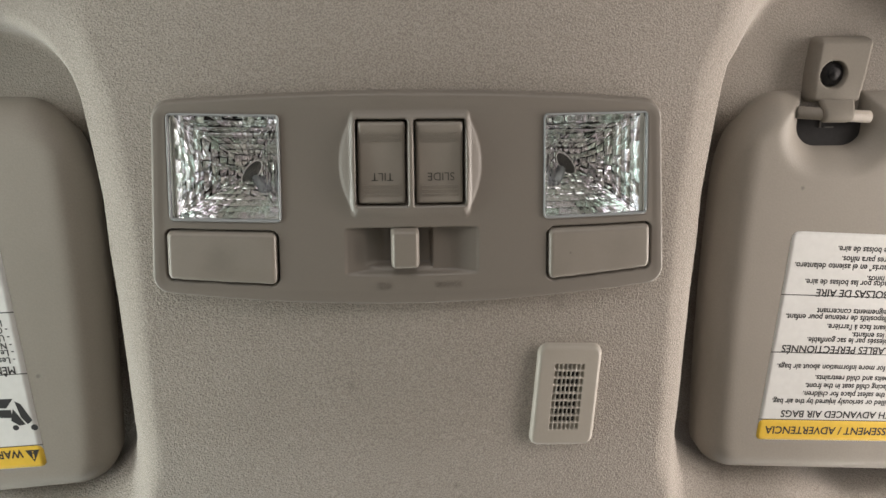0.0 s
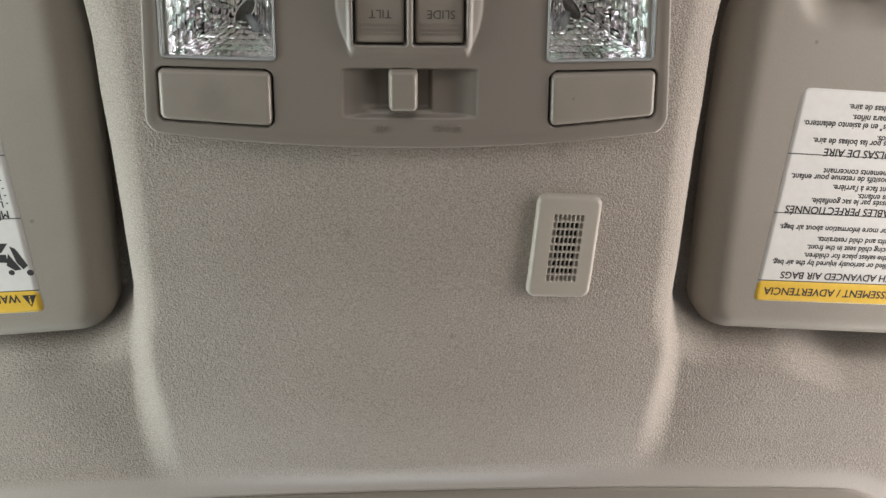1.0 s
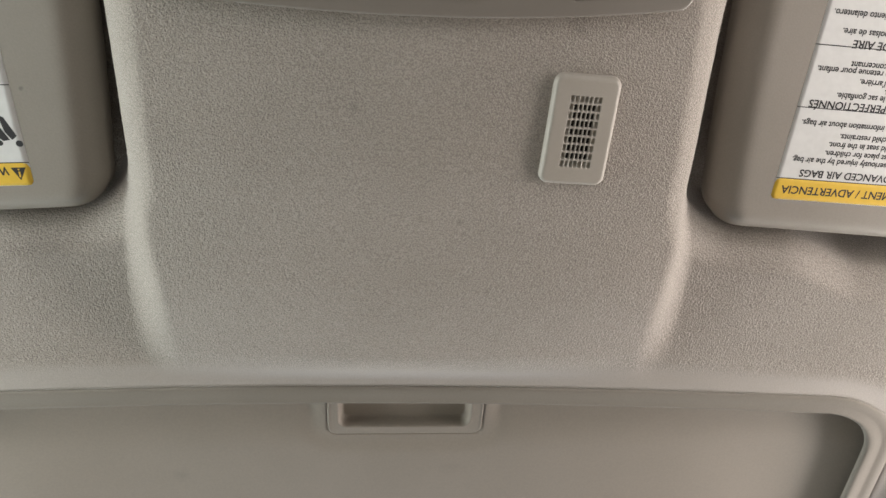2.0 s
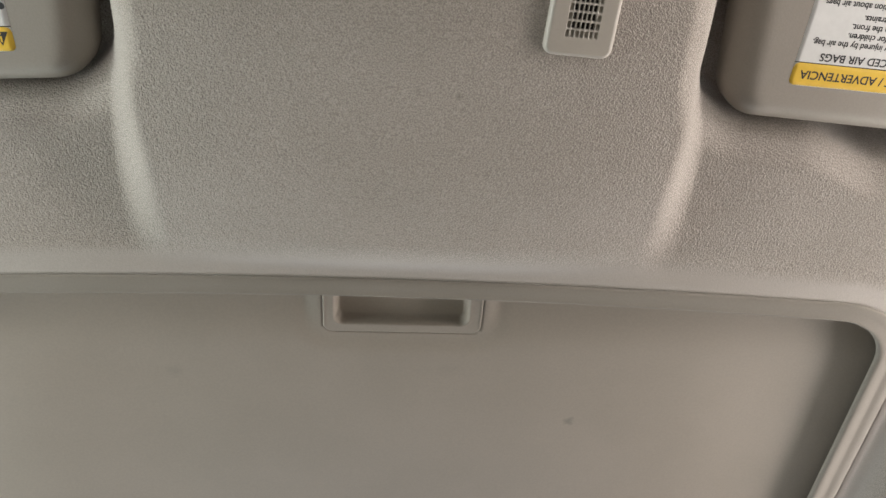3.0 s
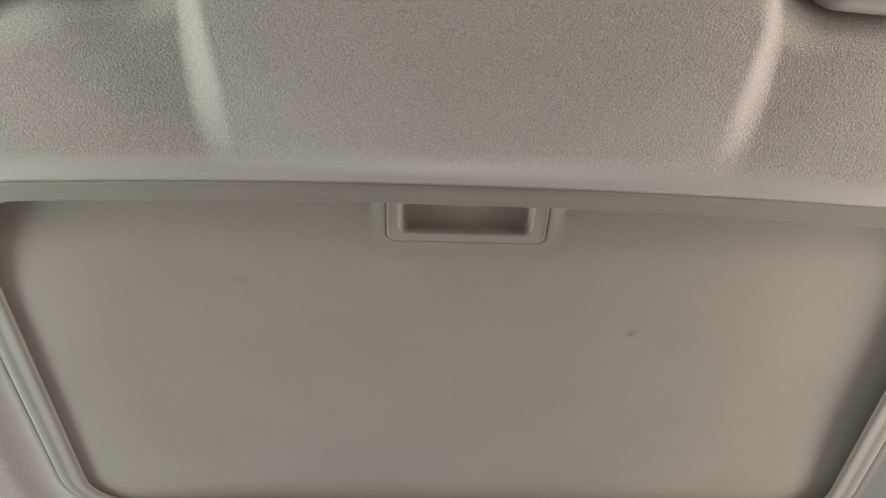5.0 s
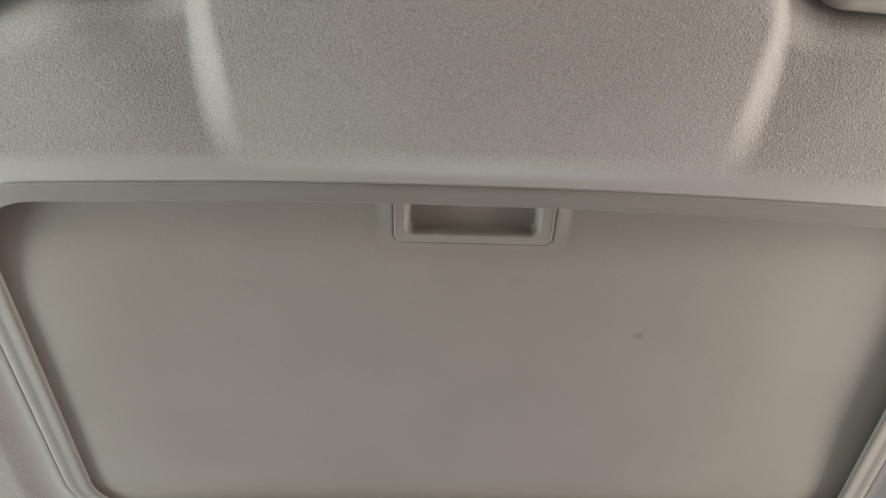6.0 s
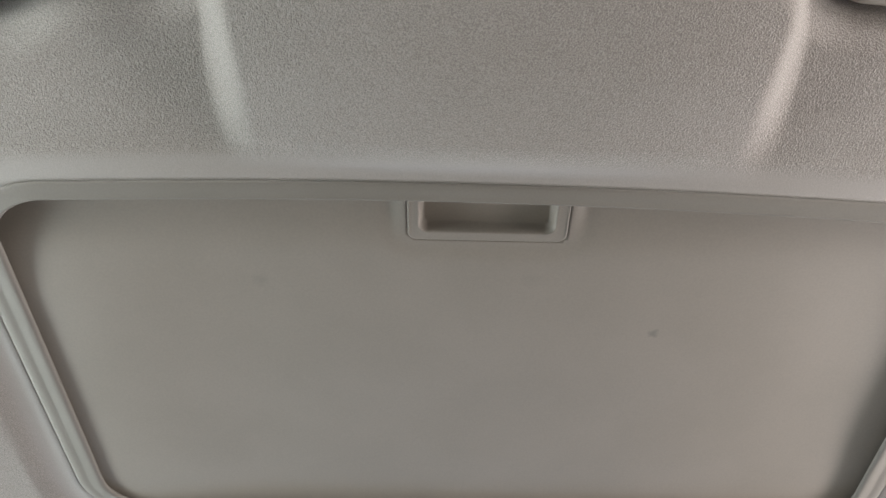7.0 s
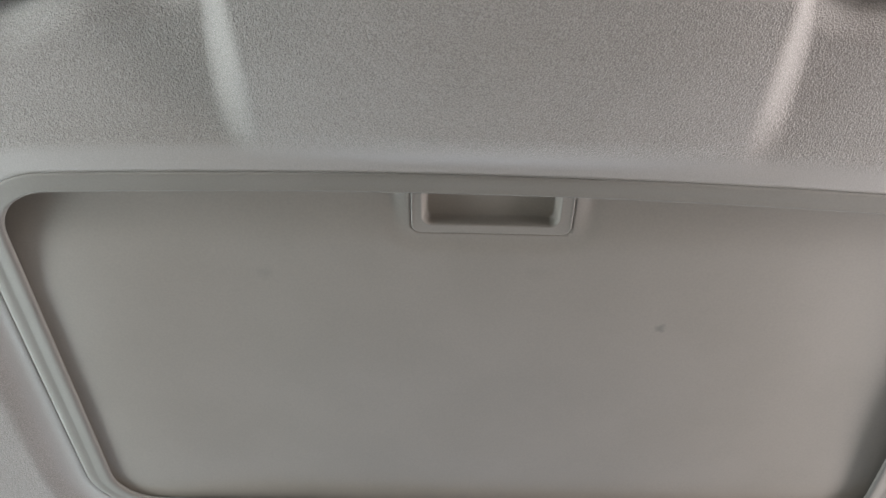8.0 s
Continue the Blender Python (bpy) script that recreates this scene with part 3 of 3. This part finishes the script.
    def rocker_h(x, y, d):
        v = (y - 0.0976) / 0.0180
        return 0.0042 + 0.0016 * np.sqrt(np.clip(1 - (1 - np.clip(d / 0.0014, 0, 1)) ** 2, 0, 1)) + 0.0009 * v * v - 0.0006 * v

    rocker = part("rocker_switch", sheet(lambda x, y: rrect(x, y, rx, 0.0976, 0.0106, 0.0178, 0.0009), rocker_h, (rx - 0.0115, rx + 0.0115, 0.079, 0.116), 0.0006, on_pad, 0.006), BUTTON, console)
    for gy, gh in ((0.0865, 0.0022), (0.1098, 0.0026)):
        ribs = []
        for i in range(15):
            gx = rx - 0.0077 + i * 0.0011
            for j in range(3):
                yy = gy - gh + j * gh * 0.70
                top = float(pad_z(gx, yy + gh * 0.3) - rocker_h(np.array(gx), np.array(yy + gh * 0.3), np.array(0.01)))
                ribs.append(block(gx - 0.00033, gx + 0.00033, yy, yy + gh * 0.52, top - 0.00028, top + 0.0006))
        part("grip_ribs", joined(*ribs), BUTTON, rocker, smooth=False)
    word = "TILT" if s < 0 else "SLIDE"
    part("lettering", letters(word, 0.0051, rx + (0.0052 if s < 0 else 0.0068), 0.1018, lambda x, y: pad_z(x, y) - rocker_h(x, y, 0.01) - 0.0001, "LEFT", -0.00002, 1.0), PRINT, rocker, "small embossed word")

part("slider_knob", sheet(lambda x, y: rrect(x, y, -0.0044, 0.1351, 0.0064, 0.0087, 0.0022),
                                 lambda x, y, d: 0.0052 + 0.0030 * np.sqrt(np.clip(1 - (1 - np.clip(d / 0.0020, 0, 1)) ** 2, 0, 1)), (-0.0118, 0.003, 0.126, 0.1455), 0.0005, on_pad, 0.007), BUTTON, console, "rounded slider knob")
part("lettering", letters("OFF", 0.0042, -0.0104, 0.1505, pad_face(0.0049), "LEFT", deep=0.00011), PLASTIC, console, "faint raised word")
part("lettering", letters("DOOR", 0.0042, 0.0218, 0.1505, pad_face(0.0049), "LEFT", deep=0.00011), PLASTIC, console, "faint raised word")

# ---- microphone grille ----
GX, GY, GA = 0.0724, 0.2091, radians(4.7)


def grille_h(x, y, d):
    h = 0.0030 * np.sqrt(np.clip(1 - (1 - np.clip(d / 0.0024, 0, 1)) ** 2, 0, 1)) + 0.0001
    cu, cv = x / 0.00215, y / 0.00372
    iu, iv = np.round(cu), np.round(cv)
    within = (np.abs(iu) <= 3) & (np.abs(iv) <= 4)
    inner = (np.abs(iu) <= 2) & (np.abs(iv) <= 3)
    hole = rrect((cu - iu) * 0.00215, (cv - iv) * 0.00372, 0, 0, 0.00074, 0.00145, 0.0004)
    k = step(-0.0001, 0.00014, hole) * within
    return h - k * np.where(inner, 0.0080, 0.0013)


def grille_place(u, v, h):
    x, y = GX + u * math.cos(GA) - v * math.sin(GA), GY + u * math.sin(GA) + v * math.cos(GA)
    return x, y, pad_z(x, y) - h


mic = thing("microphone_grille", (GX, GY, 1.178), "small rounded beige plastic microphone grille with rows of slots", "microphone grille")
part("cover", sheet(lambda x, y: rrect(x, y, 0, 0, 0.0160, 0.0254, 0.0048), grille_h, (-0.0165, 0.0165, -0.026, 0.026), 0.00026, grille_place, 0.003), GRILLE, mic)
# a near-black sheet puts the deep slots' shade into its colour
part("backing", sheet(lambda x, y: rrect(x, y, 0, 0, 0.0082, 0.0175, 0.001), lambda x, y, d: 0.0014 + 0 * d, (-0.009, 0.009, -0.018, 0.018), 0.002, grille_place), DARK, mic, "near-black sheet standing for the shade in the slots")

# ---- sun visors ----
VISOR_Z, VISOR_SLOPE = 1.203, 0.24
NARROW = np.array([-0.0192, 0.0054, 0.8223])


def flared(form):
    """Lays a flat form along the roof: it climbs and widens towards the windscreen, its sides running to one far point."""
    V = np.array(form[0], float)
    deep = VISOR_Z - NARROW[2]
    k = (deep + VISOR_SLOPE * (0.25 - NARROW[1])) / (deep + VISOR_SLOPE * (V[:, 1] - NARROW[1]))
    return NARROW + (V - NARROW) * k[:, None], form[1]


def visor_edge(x, y):
    ax = np.abs(x)
    side = np.minimum(ax - np.where(x > 0, 0.1496, 0.1462) - 0.0040 * ((y - 0.125) / 0.115) ** 2, 0.60 - ax)
    return np.minimum(rmin(side * 1.8, y - np.where(x > 0, 0.0695, 0.0712), 0.045), rmin(side, visor_rear(ax, x) - y, 0.020))


def notch(x, y):
    return rrect(x, y, 0.2030, 0.071, 0.0150, 0.0226, 0.0085)


def visor(s):
    def piece(name, form, *rest, **more):
        return part(name, flared(form), *rest, **more)

    lean, skew = (0.058, 0.022) if s > 0 else (-0.043, -0.041)

    def stuck(name, form, *rest, **more):
        """A piece of the label, which lies askew on the visor."""
        V = np.array(form[0], float)
        dx, dy = V[:, 0] - s * 0.1842, V[:, 1] - 0.2412
        V[:, 0], V[:, 1] = s * 0.1842 + dx - dy * skew, 0.2412 + dx * lean + dy
        return piece(name, (V, form[1]), *rest, **more)

    v = thing("sun_visor", (s * 0.36, 0.17, 1.214), "stowed beige vinyl sun visor with an airbag warning label" if s > 0 else "stowed beige vinyl sun visor with a child seat warning label", "sun visor", "pair of sun visors")

    def body_h(x, y, d):
        return 0.0125 * np.clip(1 - (1 - np.clip(d / 0.019, 0, 1)) ** 3, 0, 1) ** 0.9 - (0.0026 * step(0.016, 0.0, -notch(x, y)) if s > 0 else 0)

    def outline(x, y):
        return np.minimum(visor_edge(x, y), -notch(x * s, y) if s > 0 else 1 + 0 * x)

    span = tuple(sorted((s * 0.14, s * 0.602))) + (0.066, 0.31)
    front = sheet(outline, lambda x, y, d: body_h(x * s, y, d), span, 0.0012, lambda x, y, h: (x, y, VISOR_Z + 0.0125 - h), 0.008)
    V, F = sheet(outline, lambda x, y, d: 0 * d, span, 0.0024, lambda x, y, h: (x, y, VISOR_Z + 0.0205 + h))
    piece("body", joined(front, (V, F[:, ::-1])), VINYL, v)
    if s > 0:
        piece("notch_lining", block(0.183, 0.219, 0.0798, 0.0975, VISOR_Z + 0.0112, VISOR_Z + 0.0195, 0.001), DARK, v, "dark lining of the notch")
        piece("notch_clip", joined(block(0.1974, 0.2046, 0.0834, 0.0841, VISOR_Z + 0.0104, VISOR_Z + 0.0114), block(0.1974, 0.1981, 0.0842, 0.0866, VISOR_Z + 0.0104, VISOR_Z + 0.0114),
                                   block(0.2000, 0.2046, 0.0860, 0.0866, VISOR_Z + 0.0104, VISOR_Z + 0.0114)), SOCKET, v, "small dark clip deep in the notch", smooth=False)
        piece("pivot_rod", rod((0.1830, 0.0782, VISOR_Z + 0.0060), (0.2190, 0.0805, VISOR_Z + 0.0060), 0.0030), VINYL, v, "rod in the notch")

    # the warning label
    def face(lift):
        return lambda x, y: VISOR_Z - lift + 0 * x

    x0, x1 = 0.1842, 0.330

    def slip(name, ya, yb, lift, mat, **k):
        return stuck(name, sheet(lambda x, y: rrect(x, y, s * (x0 + x1) / 2, (ya + yb) / 2, (x1 - x0) / 2, (yb - ya) / 2, k.get("r", 0.0012)), lambda x, y, d: 0 * d,
                                tuple(sorted((s * x0, s * x1))) + (ya, yb), 0.0025, lambda x, y, h: (x, y, VISOR_Z - lift + h), 0.0002), mat, k.get("on", v), k.get("label", ""))

    card = slip("warning_label", 0.1355, 0.2535, 0.00008, PAPER, r=0.004, label="white warning label")
    slip("yellow_band", 0.2412, 0.2533, 0.00011, YELLOW, r=0.0025, on=card, label="yellow warning band")
    for yy in (0.1692, 0.2014, 0.2410):
        stuck("rule", block(*sorted((s * x0, s * x1)), yy - 0.00022, yy + 0.00022, VISOR_Z - 0.00014, VISOR_Z - 0.00005), INK, card)
    if s > 0:
        lines = [("RTISSEMENT / ADVERTENCIA", 0.0064, 0.1886, 0.2453, 0.00010), ("N WITH ADVANCED AIR BAGS", 0.0058, 0.1956, 0.2355, 0.00009),
                 ("an be killed or seriously injured by the air bag.", 0.0047, 0.1894, 0.2285, 0), ("eat is the safest place for children.", 0.0047, 0.2056, 0.2238, 0), ("rear-facing child seat in the front.", 0.0047, 0.2061, 0.2190, 0),
                 ("seat belts and child restraints.", 0.0047, 0.2106, 0.2142, 0), ("Manual for more information about air bags.", 0.0047, 0.1886, 0.2080, 0),
                 ("NFLABLES PERFECTIONN\u00c9S", 0.0058, 0.1895, 0.1973, 0.00009), ("ent bless\u00e9s par le sac gonflable.", 0.0047, 0.2021, 0.1925, 0), ("our les enfants.", 0.0047, 0.2258, 0.1891, 0),
                 ("nt faisant face \u00e0 l'arri\u00e8re.", 0.0047, 0.2115, 0.1847, 0), ("t les dispositifs de retenue pour enfant.", 0.0047, 0.1884, 0.1797, 0), ("renseignements concernant", 0.0047, 0.2046, 0.1761, 0),
                 ("S BOLSAS DE AIRE", 0.0058, 0.2022, 0.1657, 0.00009), ("fectados por las bolsas de aire.", 0.0047, 0.1951, 0.1604, 0), ("los ni\u00f1os.", 0.0047, 0.2275, 0.1577, 0),
                 ("acia atr\u00e1s\" en el asiento delantero.", 0.0047, 0.1882, 0.1517, 0), ("adares para ni\u00f1os.", 0.0047, 0.2121, 0.1476, 0), ("obre bolsas de aire.", 0.0047, 0.2091, 0.1424, 0)]
        for words, size, x, y, bold in lines:
            stuck("lettering", letters(words, size, x, y, face(0.00014), "RIGHT", bold or 0.00006, 0.93 if bold else 0.86), INK, card, smooth=False)
    else:
        lines = [("WARNING", 0.0064, -0.1945, 0.2432, 0.00011), ("M\u00caM", 0.0058, -0.1890, 0.1972, 0.00009), ("- Les e", 0.0047, -0.1880, 0.1923, 0), ("- Le s", 0.0047, -0.1880, 0.1883, 0), ("- Ne", 0.0047, -0.1882, 0.1846, 0),
                 ("- Util", 0.0047, -0.1884, 0.1805, 0), ("- Co", 0.0047, -0.1886, 0.1765, 0), ("le", 0.0047, -0.1905, 0.1729, 0), ("- ", 0.0047, -0.1893, 0.1614, 0), ("- ", 0.0047, -0.1893, 0.1572, 0), ("- ", 0.0047, -0.1893, 0.1530, 0)]
        for words, size, x, y, bold in lines:
            if words.strip() == "-":
                stuck("dash", block(x - 0.0016, x, y + 0.0012, y + 0.0017, VISOR_Z - 0.00014, VISOR_Z - 0.00005), INK, card)
            else:
                stuck("lettering", letters(words, size, x, y, face(0.00014), "LEFT", bold or 0.00006, 0.84), INK, card, smooth=False)
        zt, zb = VISOR_Z - 0.00016, VISOR_Z - 0.00005
        tri = [(-0.1862, 0.2436), (-0.1932, 0.2436), (-0.1897, 0.2505)]
        stuck("warning_triangle", ([(x, y, zt) for x, y in tri] + [(x, y, zb) for x, y in tri], [(0, 1, 2), (3, 5, 4), (0, 3, 4, 1), (1, 4, 5, 2), (2, 5, 3, 0)]), INK, card, smooth=False)
        stuck("warning_mark", joined(block(-0.19010, -0.18930, 0.2458, 0.2488, zt - 0.00003, zt - 0.00001), block(-0.19005, -0.18935, 0.2443, 0.2450, zt - 0.00003, zt - 0.00001)), YELLOW, card, smooth=False)

        def strip(pts):
            n = len(pts)
            return [(x, y, VISOR_Z - 0.00015) for x, y in pts] + [(x, y, VISOR_Z - 0.00005) for x, y in pts], [tuple(range(n)), tuple(range(2 * n - 1, n - 1, -1))] + [(i, i + n, (i + 1) % n + n, (i + 1) % n) for i in range(n)]

        art = [strip([(-0.1935, 0.2145), (-0.2060, 0.2140), (-0.2080, 0.2185), (-0.1975, 0.2195)]), strip([(-0.1930, 0.2160), (-0.1905, 0.2175), (-0.1865, 0.2270), (-0.1890, 0.2290), (-0.1915, 0.2250)]),
               strip([(-0.1955, 0.2205), (-0.2040, 0.2200), (-0.2010, 0.2245), (-0.1955, 0.2250)]), strip([(-0.1945, 0.2200), (-0.1900, 0.2290), (-0.1930, 0.2295), (-0.1965, 0.2265)]),
               rod((-0.1862, 0.2310, VISOR_Z - 0.00015), (-0.1862, 0.2310, VISOR_Z - 0.00005), 0.0017, 14), rod((-0.1950, 0.2305, VISOR_Z - 0.00015), (-0.1950, 0.2305, VISOR_Z - 0.00005), 0.0015, 14)]
        stuck("pictogram", joined(*art), INK, card, "black child seat picture", smooth=False)
    return v


visor(1)
visor(-1)


# ---- visor hook ----
def hook():
    top = 1.2160
    h = thing("visor_hook", (0.21, 0.062, 1.2605), "pale plastic visor hook bracket with a screw hole", "visor hook")
    hx, hy = 0.1982, 0.0606

    def plate_h(x, y, d):
        k = 0.0066 * np.sqrt(np.clip(1 - (1 - np.clip(d / 0.0030, 0, 1)) ** 2, 0, 1)) + 0.0012 * np.exp(-((x - 0.2008) / 0.0085) ** 2) * step(0.060, 0.071, y)
        w = step(-0.0010, 0.0004, 0.0056 - np.hypot(x - hx, y - hy))
        return k * (1 - w) - 0.004 * w

    part("plate", flared(sheet(lambda x, y: rmin(0.0142 - 0.10 * np.maximum(y - 0.060, 0) - np.abs(x - 0.2020 + 0.05 * (y - 0.058)), np.minimum(y - 0.0436, 0.0745 - y), 0.0030), plate_h, (0.182, 0.220, 0.0425, 0.0760), 0.0005,
                               lambda x, y, q: (x, y, top - q), 0.010)), TRIM, h)
    # near-black plug whose colour stands for the shade down the screw hole
    part("screw_well_shade", flared(rod((hx, hy, top - 0.0045), (hx, hy, top + 0.006), 0.0056)), DARK, h)
    part("screw", flared(joined(rod((hx + 0.0006, hy - 0.0004, top - 0.0060), (hx + 0.0006, hy - 0.0004, top - 0.0040), 0.0028, 18), rod((hx + 0.0006, hy - 0.0004, top - 0.0066), (hx + 0.0006, hy - 0.0004, top - 0.0058), 0.0013, 14))), DARK, h, "dark screw head")
    # the arm leaves the plate as a strap and curls round the rod
    path = [(0.0700, 1.2112, 0.0090), (0.0716, 1.2092, 0.0087), (0.0732, 1.2072, 0.0081), (0.0748, 1.2054, 0.0077), (0.0766, 1.2041, 0.0075), (0.0788, 1.2036, 0.0074), (0.0808, 1.2042, 0.0073), (0.0822, 1.2056, 0.0072),
            (0.0829, 1.2076, 0.0071), (0.0828, 1.2100, 0.0070)]
    V, F = [], []
    for i, (y, z, half) in enumerate(path):
        y0, z0, _ = path[max(i - 1, 0)]
        y1, z1, _ = path[min(i + 1, len(path) - 1)]
        gap = math.hypot(y1 - y0, z1 - z0)
        ny, nz = -(z1 - z0) / gap, (y1 - y0) / gap
        for u, w in ((-0.80, 0), (-0.93, 0.0003), (-1, 0.0010), (-1, 0.0026), (1, 0.0026), (1, 0.0010), (0.93, 0.0003), (0.80, 0)):
            V.append((0.2016 + u * half, y + ny * w, z + nz * w))
    for i in range(len(path) - 1):
        F += [(i * 8 + k, i * 8 + (k + 1) % 8, i * 8 + 8 + (k + 1) % 8, i * 8 + 8 + k) for k in range(8)]
    F += [tuple(range(8)), tuple(range(len(V) - 1, len(V) - 9, -1))]
    part("arm", flared((V, F)), TRIM, h, "curved arm round the rod")
    return h


hook()
